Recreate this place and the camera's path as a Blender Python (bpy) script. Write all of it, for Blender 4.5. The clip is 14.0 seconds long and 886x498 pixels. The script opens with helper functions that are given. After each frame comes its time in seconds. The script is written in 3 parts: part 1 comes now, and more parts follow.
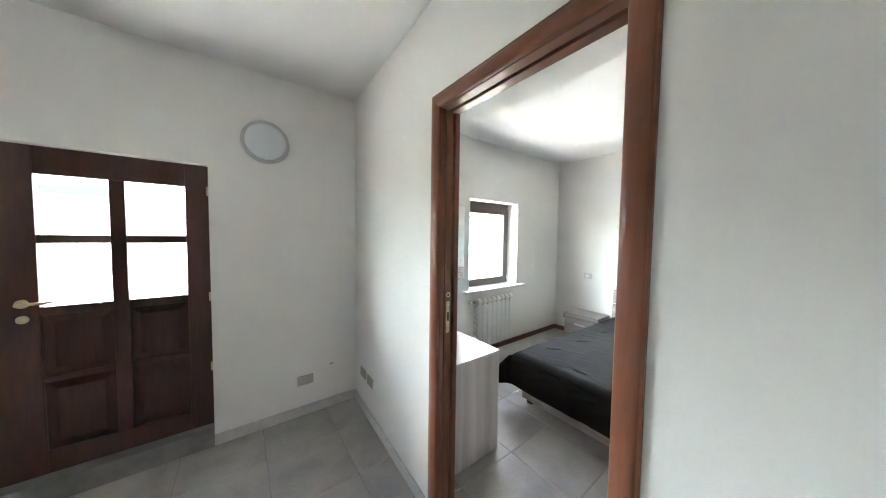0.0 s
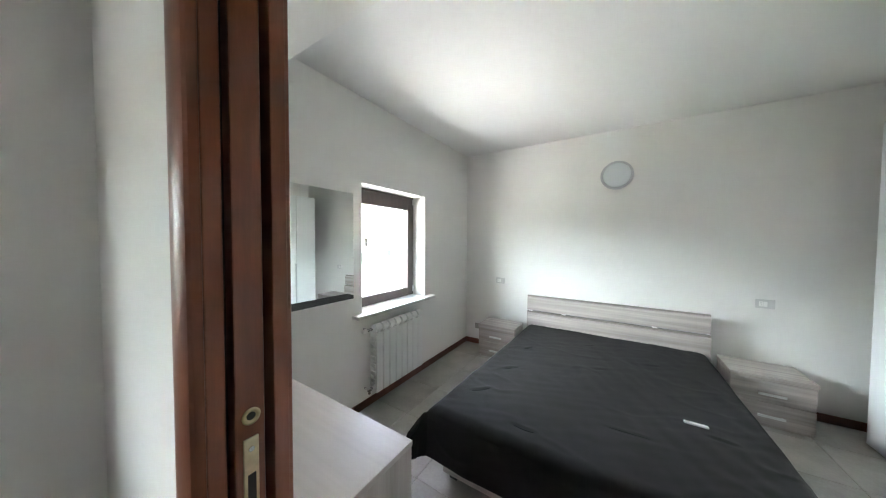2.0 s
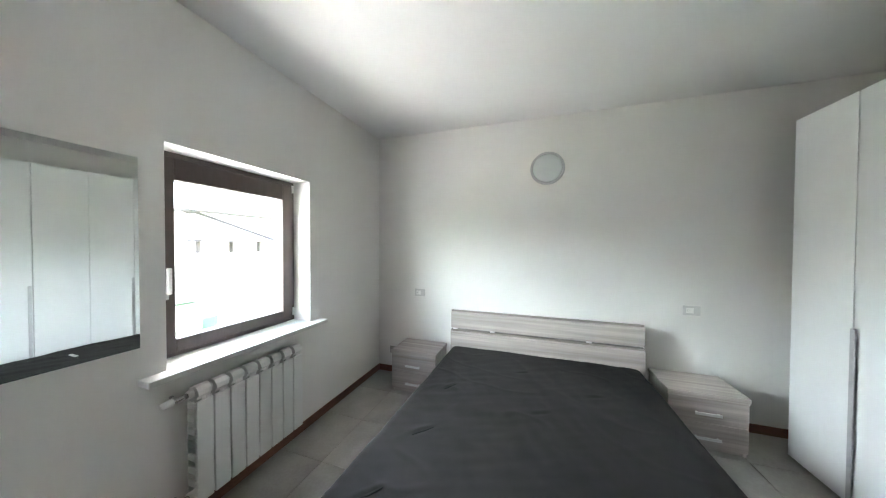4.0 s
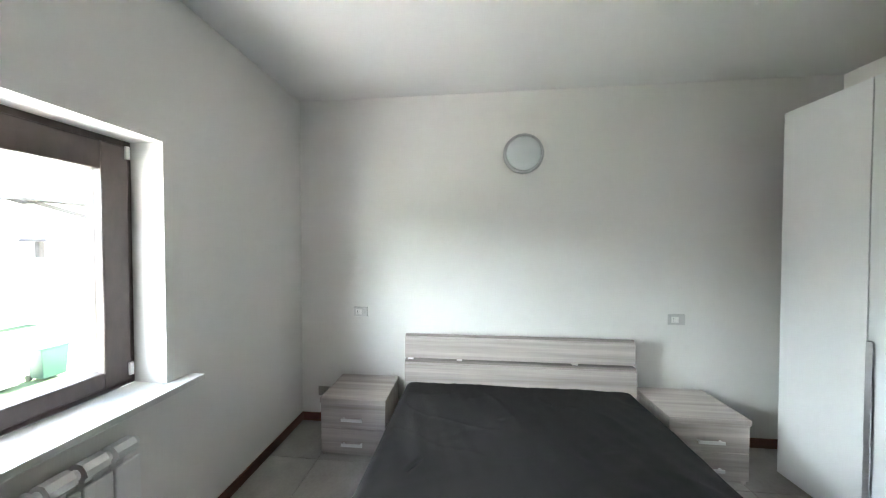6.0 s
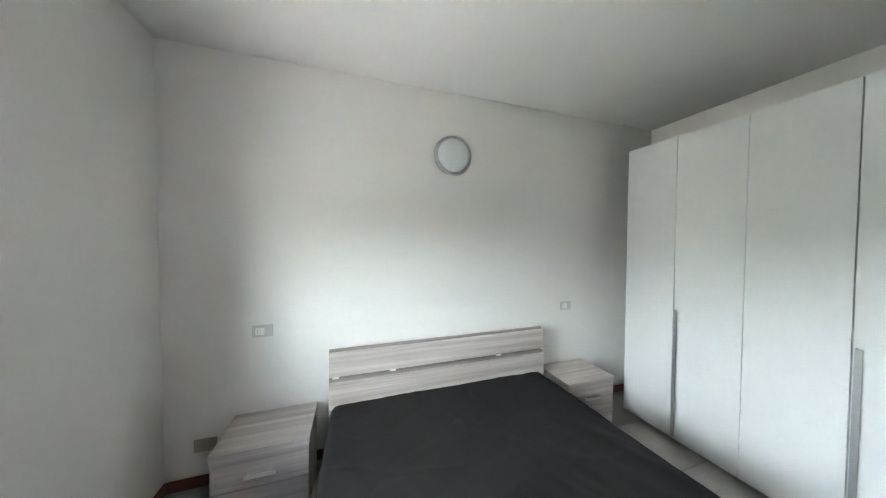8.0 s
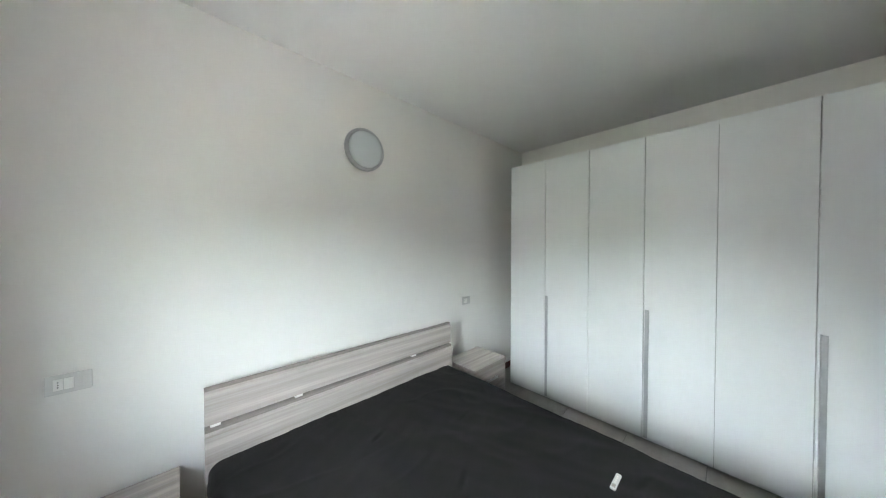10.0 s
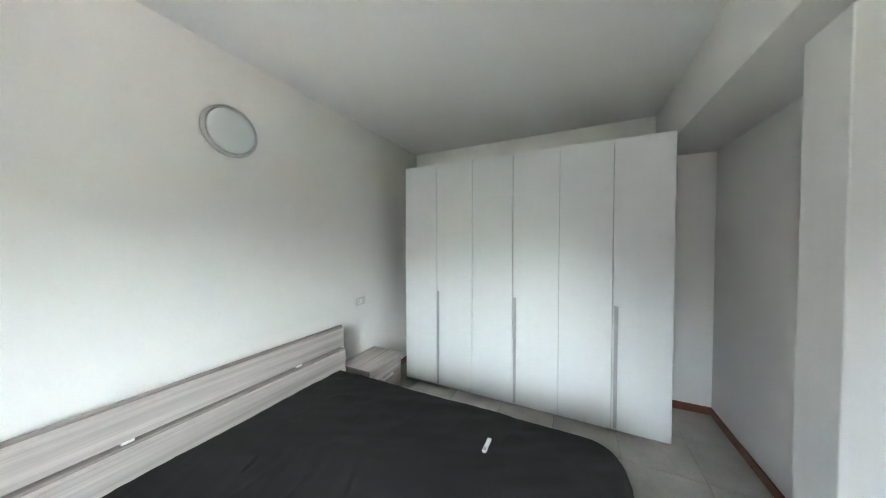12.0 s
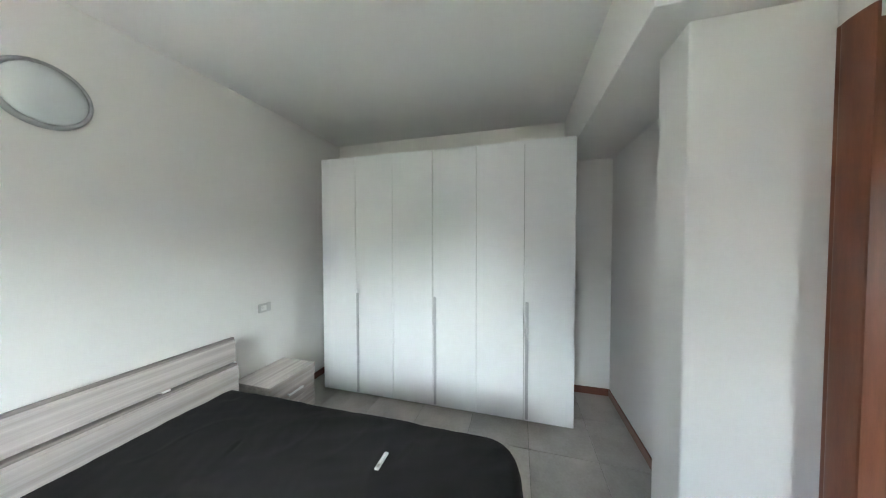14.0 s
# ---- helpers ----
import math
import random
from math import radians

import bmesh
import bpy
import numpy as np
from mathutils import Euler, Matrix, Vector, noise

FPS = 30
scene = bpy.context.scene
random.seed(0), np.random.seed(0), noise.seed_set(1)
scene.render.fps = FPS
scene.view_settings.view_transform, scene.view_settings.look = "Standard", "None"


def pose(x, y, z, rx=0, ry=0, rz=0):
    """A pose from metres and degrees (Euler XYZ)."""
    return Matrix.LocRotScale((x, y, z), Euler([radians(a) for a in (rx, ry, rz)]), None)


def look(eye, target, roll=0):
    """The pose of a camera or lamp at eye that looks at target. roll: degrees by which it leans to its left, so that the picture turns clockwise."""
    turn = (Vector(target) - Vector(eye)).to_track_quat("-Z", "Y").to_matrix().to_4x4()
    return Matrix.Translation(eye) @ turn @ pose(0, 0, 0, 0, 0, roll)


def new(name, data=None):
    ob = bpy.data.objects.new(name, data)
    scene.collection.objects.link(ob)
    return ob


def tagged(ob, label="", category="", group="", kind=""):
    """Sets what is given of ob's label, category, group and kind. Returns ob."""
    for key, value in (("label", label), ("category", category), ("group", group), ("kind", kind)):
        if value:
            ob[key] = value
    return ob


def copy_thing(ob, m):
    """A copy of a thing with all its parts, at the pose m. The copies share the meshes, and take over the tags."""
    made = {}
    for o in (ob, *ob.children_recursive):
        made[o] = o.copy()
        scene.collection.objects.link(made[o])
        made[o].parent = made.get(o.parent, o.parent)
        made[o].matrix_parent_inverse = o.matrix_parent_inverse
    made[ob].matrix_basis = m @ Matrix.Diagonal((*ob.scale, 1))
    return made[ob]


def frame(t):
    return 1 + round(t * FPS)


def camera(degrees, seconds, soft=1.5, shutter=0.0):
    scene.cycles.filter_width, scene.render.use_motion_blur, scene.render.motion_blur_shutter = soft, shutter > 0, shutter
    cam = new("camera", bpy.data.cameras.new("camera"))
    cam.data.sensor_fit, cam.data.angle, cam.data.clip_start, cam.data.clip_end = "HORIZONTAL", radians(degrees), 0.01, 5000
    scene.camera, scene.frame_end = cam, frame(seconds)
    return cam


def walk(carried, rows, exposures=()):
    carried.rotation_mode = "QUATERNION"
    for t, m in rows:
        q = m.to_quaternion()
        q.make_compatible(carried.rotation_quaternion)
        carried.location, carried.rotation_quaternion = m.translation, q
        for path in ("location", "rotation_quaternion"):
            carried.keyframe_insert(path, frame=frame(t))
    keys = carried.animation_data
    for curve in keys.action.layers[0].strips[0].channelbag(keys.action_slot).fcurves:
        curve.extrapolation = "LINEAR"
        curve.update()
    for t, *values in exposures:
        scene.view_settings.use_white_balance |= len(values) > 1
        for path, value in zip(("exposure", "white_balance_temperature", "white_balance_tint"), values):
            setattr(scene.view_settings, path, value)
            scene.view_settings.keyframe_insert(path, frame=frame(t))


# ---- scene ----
cam = camera(117.0, 14.0, soft=1.1)
PATH = [
    (0, (2.428, -4.158, 1.492), (0.831, -2.956, 1.398), 0.75),
    (0.5, (2.252, -3.98, 1.492), (0.741, -2.672, 1.409), 1.0),
    (1, (2.106, -3.821, 1.496), (0.683, -2.418, 1.417), 0.8),
    (1.5, (1.946, -3.681, 1.486), (0.68, -2.135, 1.417), 0.3),
    (2, (1.823, -3.505, 1.464), (0.749, -1.819, 1.402), 0.3),
    (2.5, (1.779, -3.319, 1.448), (0.871, -1.537, 1.408), 0.3),
    (3, (1.775, -3.136, 1.453), (0.978, -1.303, 1.417), 0.3),
    (5.5, (1.473, -2.252, 1.466), (1.137, -0.28, 1.436), -0.0),
    (6, (1.391, -2.158, 1.483), (1.209, -0.166, 1.448), 0.0),
    (6.5, (1.26, -2.147, 1.495), (1.276, -0.148, 1.451), 0.1),
    (7, (1.155, -2.129, 1.512), (1.383, -0.143, 1.455), 0.1),
    (7.5, (1.114, -2.079, 1.512), (1.543, -0.126, 1.452), 0.2),
    (10, (0.862, -1.842, 1.491), (2.239, -0.392, 1.46), 0.1),
    (10.5, (0.847, -1.853, 1.489), (2.37, -0.557, 1.455), 0.2),
    (11, (0.838, -1.86, 1.487), (2.477, -0.715, 1.456), 0.1),
    (11.5, (0.845, -1.863, 1.486), (2.58, -0.869, 1.451), 0.3),
    (12, (0.881, -1.917, 1.5), (2.677, -1.038, 1.455), -0.0),
    (12.5, (0.925, -1.968, 1.509), (2.759, -1.172, 1.457), -0.1),
    (13, (0.965, -2.008, 1.493), (2.833, -1.296, 1.448), -0.0),
    (13.5, (1.03, -2.074, 1.495), (2.928, -1.447, 1.445), -0.1),
    (14, (1.081, -2.134, 1.499), (3.007, -1.599, 1.442), -0.1),
]
walk(cam, [(t, look(e, a, r)) for t, e, a, r in PATH], [(0, 5.65), (1.0, 5.44), (2.5, 5.22), (6.5, 5.13), (10, 4.95), (14, 5.06)])
HALL_Y, HALL_X = -5.75, 4.6   # the hall's ends

# ---- world and sun: bright overcast day ----
world = bpy.data.worlds.new("sky")
scene.world = world
world.use_nodes = True
wn = world.node_tree
sky = wn.nodes.new("ShaderNodeTexSky")
sky.sky_type = 'NISHITA'
sky.sun_disc = False
sky.sun_elevation, sky.sun_rotation = radians(48), radians(1.5)
sky.dust_density, sky.air_density, sky.ozone_density = 4.0, 1.0, 1.0
bg = wn.nodes["Background"]
bg.inputs["Strength"].default_value = 0.15
wn.links.new(sky.outputs["Color"], bg.inputs["Color"])

sun_data = bpy.data.lights.new("sun", 'SUN')
sun_data.energy, sun_data.angle, sun_data.color = 5.0, radians(12), (1.0, 0.96, 0.9)
sun = new("sun", sun_data)
sun.matrix_world = look((0.3, 12, 13.5), (0, 0, 0))


def sky_panel(name, x, y, z, w, h, towards, watts):
    """An added area lamp that stands in for bright sky above the far roofs."""
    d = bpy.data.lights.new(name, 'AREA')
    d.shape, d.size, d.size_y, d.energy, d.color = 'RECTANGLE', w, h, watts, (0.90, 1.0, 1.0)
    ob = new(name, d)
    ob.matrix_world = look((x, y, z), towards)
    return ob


# added glowing panel: sends low sky light through window and door panes
sky_panel("sky_glow_panel", -60.0, -67.0, 29.1, 170.0, 49.0, (0, -67.0, 29.1), 27000)


# ---- materials ----
def material(name, colour, rough=0.6, metal=0.0, var=0.06, scale=6.0, stretch=(1, 1, 1), fine=120.0, bump=0.05, tint=None,
             per_object=0.0, coat=0.0, sheen=0.0, detail=5.0, spec=0.5):
    """A surface with a coarse and a fine variation, in metres."""
    m = bpy.data.materials.new(name)
    m.use_nodes = True
    nt = m.node_tree
    b = nt.nodes["Principled BSDF"]
    b.inputs["Metallic"].default_value = metal
    b.inputs["Coat Weight"].default_value = coat
    b.inputs["Specular IOR Level"].default_value = spec
    b.inputs["Sheen Weight"].default_value = sheen
    tc = nt.nodes.new("ShaderNodeTexCoord")
    mp = nt.nodes.new("ShaderNodeMapping")
    mp.inputs["Scale"].default_value = stretch
    nt.links.new(tc.outputs["Object"], mp.inputs["Vector"])
    vec = mp.outputs["Vector"]
    info = nt.nodes.new("ShaderNodeObjectInfo")
    if per_object:
        add = nt.nodes.new("ShaderNodeVectorMath")
        add.operation = 'MULTIPLY_ADD'
        nt.links.new(info.outputs["Random"], add.inputs[0])
        add.inputs[1].default_value = (7.3, 5.1, 3.7)
        nt.links.new(vec, add.inputs[2])
        vec = add.outputs["Vector"]
    n1 = nt.nodes.new("ShaderNodeTexNoise")
    n1.inputs["Scale"].default_value, n1.inputs["Detail"].default_value = scale, detail
    n2 = nt.nodes.new("ShaderNodeTexNoise")
    n2.inputs["Scale"].default_value, n2.inputs["Detail"].default_value = fine, 3
    for n in (n1, n2):
        nt.links.new(vec, n.inputs["Vector"])
    mix = nt.nodes.new("ShaderNodeMix")
    mix.data_type = 'RGBA'
    mix.inputs[6].default_value = (*[c * (1 - var) for c in colour], 1)
    mix.inputs[7].default_value = (*(tint or [min(1, c * (1 + var)) for c in colour]), 1)
    ramp = nt.nodes.new("ShaderNodeMapRange")
    ramp.inputs[1].default_value, ramp.inputs[2].default_value = 0.3, 0.7
    blend = nt.nodes.new("ShaderNodeMath")
    blend.operation = 'MULTIPLY_ADD'
    blend.inputs[1].default_value = 0.25
    nt.links.new(n2.outputs["Fac"], blend.inputs[0])
    nt.links.new(n1.outputs["Fac"], blend.inputs[2])
    sub = nt.nodes.new("ShaderNodeMath")
    sub.operation = 'SUBTRACT'
    sub.inputs[1].default_value = 0.125
    nt.links.new(blend.outputs[0], sub.inputs[0])
    nt.links.new(sub.outputs[0], ramp.inputs[0])
    nt.links.new(ramp.outputs[0], mix.inputs[0])
    out = mix.outputs[2]
    if per_object:
        hsv = nt.nodes.new("ShaderNodeHueSaturation")
        mr = nt.nodes.new("ShaderNodeMapRange")
        mr.inputs[3].default_value, mr.inputs[4].default_value = 1 - per_object, 1 + per_object
        nt.links.new(info.outputs["Random"], mr.inputs[0])
        nt.links.new(mr.outputs[0], hsv.inputs["Value"])
        nt.links.new(out, hsv.inputs["Color"])
        out = hsv.outputs["Color"]
    nt.links.new(out, b.inputs["Base Color"])
    rr = nt.nodes.new("ShaderNodeMapRange")
    rr.inputs[3].default_value, rr.inputs[4].default_value = max(0.02, rough - 0.07), min(1, rough + 0.07)
    nt.links.new(n1.outputs["Fac"], rr.inputs[0])
    nt.links.new(rr.outputs[0], b.inputs["Roughness"])
    if bump:
        bp = nt.nodes.new("ShaderNodeBump")
        bp.inputs["Strength"].default_value, bp.inputs["Distance"].default_value = bump, 0.004
        nt.links.new(n2.outputs["Fac"], bp.inputs["Height"])
        nt.links.new(bp.outputs["Normal"], b.inputs["Normal"])
    return m


PAINT = material("white_wall_paint", (0.81, 0.795, 0.765), 0.85, var=0.018, scale=1.3, fine=90, bump=0.10)
CEIL = material("ceiling_paint", (0.80, 0.795, 0.78), 0.9, var=0.015, scale=1.0, fine=90, bump=0.08)
TILE = material("grey_stoneware", (0.36, 0.337, 0.308), 0.42, var=0.22, scale=3.2, fine=60, bump=0.03, per_object=0.05, detail=7)
GROUT = material("grey_grout", (0.21, 0.20, 0.19), 0.9, var=0.1, scale=20)
SKIRT_STONE = material("stone_skirting", (0.56, 0.55, 0.53), 0.5, var=0.12, scale=9, fine=60)
SKIRT_WOOD = material("red_brown_skirting", (0.17, 0.062, 0.036), 0.42, var=0.15, scale=12, stretch=(1, 1, 4), fine=90)
MAHOGANY = material("reddish_brown_wood", (0.215, 0.075, 0.040), 0.34, var=0.16, scale=14, stretch=(3, 3, 0.35), fine=140, bump=0.04)
MAHOGANY_H = material("reddish_brown_head", (0.215, 0.075, 0.040), 0.34, var=0.16, scale=14, stretch=(0.35, 3, 3), fine=140, bump=0.04)
SLOT = material("dark_slot", (0.015, 0.012, 0.01), 0.9, var=0.1)
DARK_WOOD = material("dark_walnut_wood", (0.060, 0.021, 0.015), 0.38, var=0.25, scale=16, stretch=(3, 3, 0.4), fine=120, bump=0.06)
WINDOW_WOOD = material("brown_window_frame", (0.072, 0.052, 0.045), 0.42, var=0.14, scale=18, stretch=(2, 2, 0.6), fine=130)
ASH_H = material("grey_ash_along", (0.40, 0.35, 0.318), 0.5, var=0.13, scale=4.5, stretch=(0.16, 6, 6), fine=30, bump=0.04, tint=(0.56, 0.505, 0.47), per_object=0.02)
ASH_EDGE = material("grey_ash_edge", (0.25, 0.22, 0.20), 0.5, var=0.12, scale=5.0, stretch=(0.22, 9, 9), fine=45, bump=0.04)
ASH_V = material("grey_ash_upright", (0.45, 0.40, 0.365), 0.5, var=0.12, scale=4.5, stretch=(3.2, 3.2, 0.14), fine=45, bump=0.05, tint=(0.62, 0.575, 0.545), per_object=0.02)
ASH_TOP = material("pale_ash_top", (0.55, 0.51, 0.485), 0.34, var=0.04, scale=5.0, stretch=(0.25, 9, 9), fine=45, bump=0.03)
LACQUER = material("white_laminate", (0.80, 0.81, 0.81), 0.38, var=0.012, scale=3, fine=200, bump=0.012)
# grey that stands in for the shade in furniture gaps
GAPGREY = material("gap_shade_grey", (0.42, 0.42, 0.42), 0.7, var=0.05)
ALU = material("satin_aluminium", (0.52, 0.53, 0.54), 0.35, metal=0.85, var=0.05, scale=20)
SATIN = material("bright_satin_metal", (0.82, 0.82, 0.80), 0.38, metal=0.5, var=0.03, bump=0)
CHROME = material("chrome", (0.75, 0.75, 0.76), 0.14, metal=1.0, var=0.03, bump=0)
BRASS = material("worn_brass", (0.62, 0.52, 0.33), 0.3, metal=0.9, var=0.12, scale=30)
FABRIC = material("black_quilt_fabric", (0.0122, 0.0105, 0.0106), 0.85, spec=0.28, var=0.25, scale=5, fine=400, bump=0.25, sheen=0.02)
STITCH = material("black_stitching", (0.006, 0.006, 0.007), 0.9, var=0.1)
MATTRESS = material("white_mattress", (0.7, 0.7, 0.68), 0.9, var=0.03, bump=0.1)
ENAMEL = material("white_radiator_enamel", (0.80, 0.80, 0.785), 0.32, var=0.015, bump=0.01)
PLASTIC = material("white_plastic", (0.88, 0.87, 0.84), 0.4, var=0.015, bump=0)
PALEPLATE = material("pale_grey_satin_plate", (0.63, 0.62, 0.60), 0.3, var=0.02, bump=0)
GREYPLASTIC = material("grey_beige_plastic", (0.36, 0.34, 0.31), 0.45, var=0.04, bump=0)
BLACK = material("black_plastic", (0.02, 0.02, 0.02), 0.5, var=0.05, bump=0)
OPAL = material("opal_glass", (0.66, 0.70, 0.70), 0.22, var=0.01, bump=0, coat=0.3)
MARBLE = material("pale_sill_marble", (0.70, 0.69, 0.66), 0.35, var=0.10, scale=12, fine=70, bump=0.01)
STONE = material("grey_threshold_stone", (0.22, 0.215, 0.205), 0.55, var=0.2, scale=10, fine=70)
REMOTE = material("pale_grey_plastic", (0.66, 0.66, 0.64), 0.4, var=0.03, bump=0)
GRASS = material("rough_grass", (0.05, 0.085, 0.03), 0.95, var=0.35, scale=0.8, fine=9, bump=0.4)
ASPHALT = material("pale_concrete_yard", (0.40, 0.39, 0.375), 0.9, var=0.1, scale=0.6, fine=14)
BOUNCE_PAVING = material("pale_bounce_paving", (0.62, 0.61, 0.59), 0.9, var=0.08, scale=0.8, fine=14)
RENDER_WALL = material("pale_house_render", (0.58, 0.56, 0.52), 0.9, var=0.06, scale=0.5, fine=8)
ROOF = material("grey_roof_sheet", (0.045, 0.042, 0.04), 0.8, var=0.12, scale=1.2, fine=12)
PANE_DARK = material("house_window_pane", (0.06, 0.065, 0.07), 0.2, var=0.1, scale=2)
CLADDING = material("green_sheet", (0.03, 0.10, 0.075), 0.6, var=0.06, scale=0.5)
GREEN = material("green_plastic", (0.02, 0.06, 0.04), 0.5, var=0.1, scale=4)
STEEL = material("galvanised_steel", (0.20, 0.205, 0.205), 0.5, metal=0.5, var=0.1, scale=10)

MIRROR = bpy.data.materials.new("mirror_silver")
MIRROR.use_nodes = True
mb = MIRROR.node_tree.nodes["Principled BSDF"]
mb.inputs["Base Color"].default_value = (0.90, 0.92, 0.915, 1)
mb.inputs["Metallic"].default_value, mb.inputs["Roughness"].default_value = 1.0, 0.015

# grey tint in the glass lowers the brightness of the view outside
GLASS = bpy.data.materials.new("dimming_window_glass")
GLASS.use_nodes = True
gb = GLASS.node_tree.nodes["Principled BSDF"]
gb.inputs["Base Color"].default_value = (0.88, 0.89, 0.885, 1)
gb.inputs["Transmission Weight"].default_value, gb.inputs["Roughness"].default_value, gb.inputs["IOR"].default_value = 1.0, 0.0, 1.05


# ---- building helpers ----
ORIGIN = {}


def thing(name, loc, label, category, group="", kind=""):
    """An Empty at the base of a thing, to hold its parts."""
    ob = new(name)
    ob.location = loc
    ob.empty_display_size = 0.1
    ORIGIN[ob.name] = Vector(loc)
    return tagged(ob, label, category, group, kind)


def part(name, bm, mat, parent=None, label="", smooth=False):
    """Links a bmesh, drawn in world places, as one mesh under a thing or a part."""
    me = bpy.data.meshes.new(name)
    o = ORIGIN[parent.name] if parent else Vector()
    bm.transform(Matrix.Translation(-o))
    bmesh.ops.recalc_face_normals(bm, faces=bm.faces)
    bm.to_mesh(me)
    bm.free()
    me.materials.append(mat)
    if smooth:
        for p in me.polygons:
            p.use_smooth = True
    ob = new(name, me)
    if parent:
        ob.parent = parent
    ORIGIN[ob.name] = o
    return tagged(ob, label)


def solid(name, bm, mat, label, category, kind="", group=""):
    return tagged(part(name, bm, mat), label, category, group, kind)


def box(a, b, bevel=0.0, bm=None, seg=2):
    """A box between two corners, with rounded edges."""
    bm = bm or bmesh.new()
    lo, hi = [min(p, q) for p, q in zip(a, b)], [max(p, q) for p, q in zip(a, b)]
    m = Matrix.LocRotScale([(p + q) / 2 for p, q in zip(lo, hi)], None, [q - p for p, q in zip(lo, hi)])
    vs = bmesh.ops.create_cube(bm, size=1, matrix=m)["verts"]
    if bevel:
        es = list({e for v in vs for e in v.link_edges})
        bmesh.ops.bevel(bm, geom=es, offset=bevel, segments=seg, affect='EDGES', profile=0.5)
    return bm


def rod(a, b, r, bm=None, n=16, r2=None):
    bm = bm or bmesh.new()
    a, b = Vector(a), Vector(b)
    m = Matrix.Translation((a + b) / 2) @ (b - a).to_track_quat('Z', 'Y').to_matrix().to_4x4()
    bmesh.ops.create_cone(bm, cap_ends=True, segments=n, radius1=r, radius2=r if r2 is None else r2, depth=(b - a).length, matrix=m)
    return bm


def lathe(profile, m, n=48):
    """A turned shape: (radius, height) pairs about the z axis of m."""
    bm = bmesh.new()
    rings = []
    for r, h in profile:
        if r < 1e-6:
            rings.append([bm.verts.new(m @ Vector((0, 0, h)))])
        else:
            rings.append([bm.verts.new(m @ Vector((r * math.cos(2 * math.pi * i / n), r * math.sin(2 * math.pi * i / n), h))) for i in range(n)])
    for p, q in zip(rings, rings[1:]):
        for i in range(n):
            j = (i + 1) % n
            if len(p) == 1:
                bm.faces.new((p[0], q[i], q[j]))
            elif len(q) == 1:
                bm.faces.new((p[i], p[j], q[0]))
            else:
                bm.faces.new((p[i], p[j], q[j], q[i]))
    return bm


def prism(outline, axis, lo, hi):
    """An outline of 2D points pulled along an axis ('x', 'y' or 'z')."""
    bm = bmesh.new()
    place = {'x': lambda p, t: (t, p[0], p[1]), 'y': lambda p, t: (p[0], t, p[1]), 'z': lambda p, t: (p[0], p[1], t)}[axis]
    ends = [[bm.verts.new(place(p, t)) for p in outline] for t in (lo, hi)]
    bm.faces.new(ends[0])
    bm.faces.new(ends[1])
    k = len(outline)
    for i in range(k):
        j = (i + 1) % k
        bm.faces.new((ends[0][i], ends[0][j], ends[1][j], ends[1][i]))
    return bm


# ---- the large structure ----
CZ, HZ = 2.665, 2.66          # ceilings of bedroom and hall
XR = 4.0                      # far side of the bedroom
W0, W1, WZ0, WZ1 = -1.93, -1.03, 0.805, 1.952   # window opening
E0, E1, EZ = -5.22, -4.317, 1.95                # entrance door opening
D0, D1, DZ = 1.368, 2.140, 2.10                  # doorway
HF, RF, RR, AF = -3.375, -3.266, -3.11, -2.99   # hall face and bedroom faces of the doorway wall, alcove face
SKEW = 0.055

bm = box((-0.32, HALL_Y - 0.2, -0.1), (0, E0, 2.95))
box((-0.32, E0, EZ), (0, E1, 2.95), 0, bm)
box((-0.32, E1, -0.1), (0, W0, 2.95), 0, bm)
box((-0.32, W0, -0.1), (0, W1, WZ0), 0, bm)
box((-0.32, W0, WZ1), (0, W1, 2.95), 0, bm)
box((-0.32, W1, -0.1), (0, 0.2, 2.95), 0, bm)
solid("wall_west", bm, PAINT, "white painted plaster wall with a window", "wall", "structure")
solid("wall_north", box((0, 0, -0.1), (XR + 0.2, 0.2, 2.95)), PAINT, "white painted plaster wall behind the bed", "wall", "structure")
solid("wall_east", box((XR, AF, -0.1), (XR + 0.2, 0, 2.95)), PAINT, "white painted plaster wall behind the wardrobe", "wall", "structure")
bm = box((0, HF, -0.1), (D0 - 0.035, RF, 2.95))
box((D0 - 0.035, HF, DZ + 0.03), (D1 + 0.03, RF, 2.95), 0, bm)
for v in bm.verts:            # the hall face runs slightly askew to the corner
    if v.co.x < 0.01 and v.co.y < HF + 0.01:
        v.co.y += SKEW
solid("wall_doorway", bm, PAINT, "white painted partition wall with a doorway", "wall", "structure")
bm = box((D1 + 0.03, HF, -0.1), (2.44, RR, 2.95))
box((2.44, HF, -0.1), (HALL_X + 0.2, AF, 2.95), 0, bm)
solid("wall_south", bm, PAINT, "thick white painted wall beside the doorway", "wall", "structure")
solid("wall_hall_south", box((0, HALL_Y - 0.2, -0.1), (HALL_X, HALL_Y, 2.95)), PAINT, "plain white hall wall", "wall", "structure")
solid("wall_hall_east", box((HALL_X, HALL_Y - 0.2, -0.1), (HALL_X + 0.2, HF, 2.95)), PAINT, "plain white hall wall", "wall", "structure")
solid("pillar", box((2.265, RR + 0.0005, 0), (2.481, -2.715, 2.2795), 0.006), PAINT, "white plastered pillar beside the doorway", "pillar", "structure")
solid("beam_east", box((2.165, RR, 2.28), (XR, -2.565, CZ), 0.004), PAINT, "white plastered ceiling beam over the alcove", "beam", "structure")
solid("beam_west", box((0, RF, 2.28), (2.16, -2.82, CZ), 0.004), PAINT, "white plastered ceiling beam over the doorway", "beam", "structure")
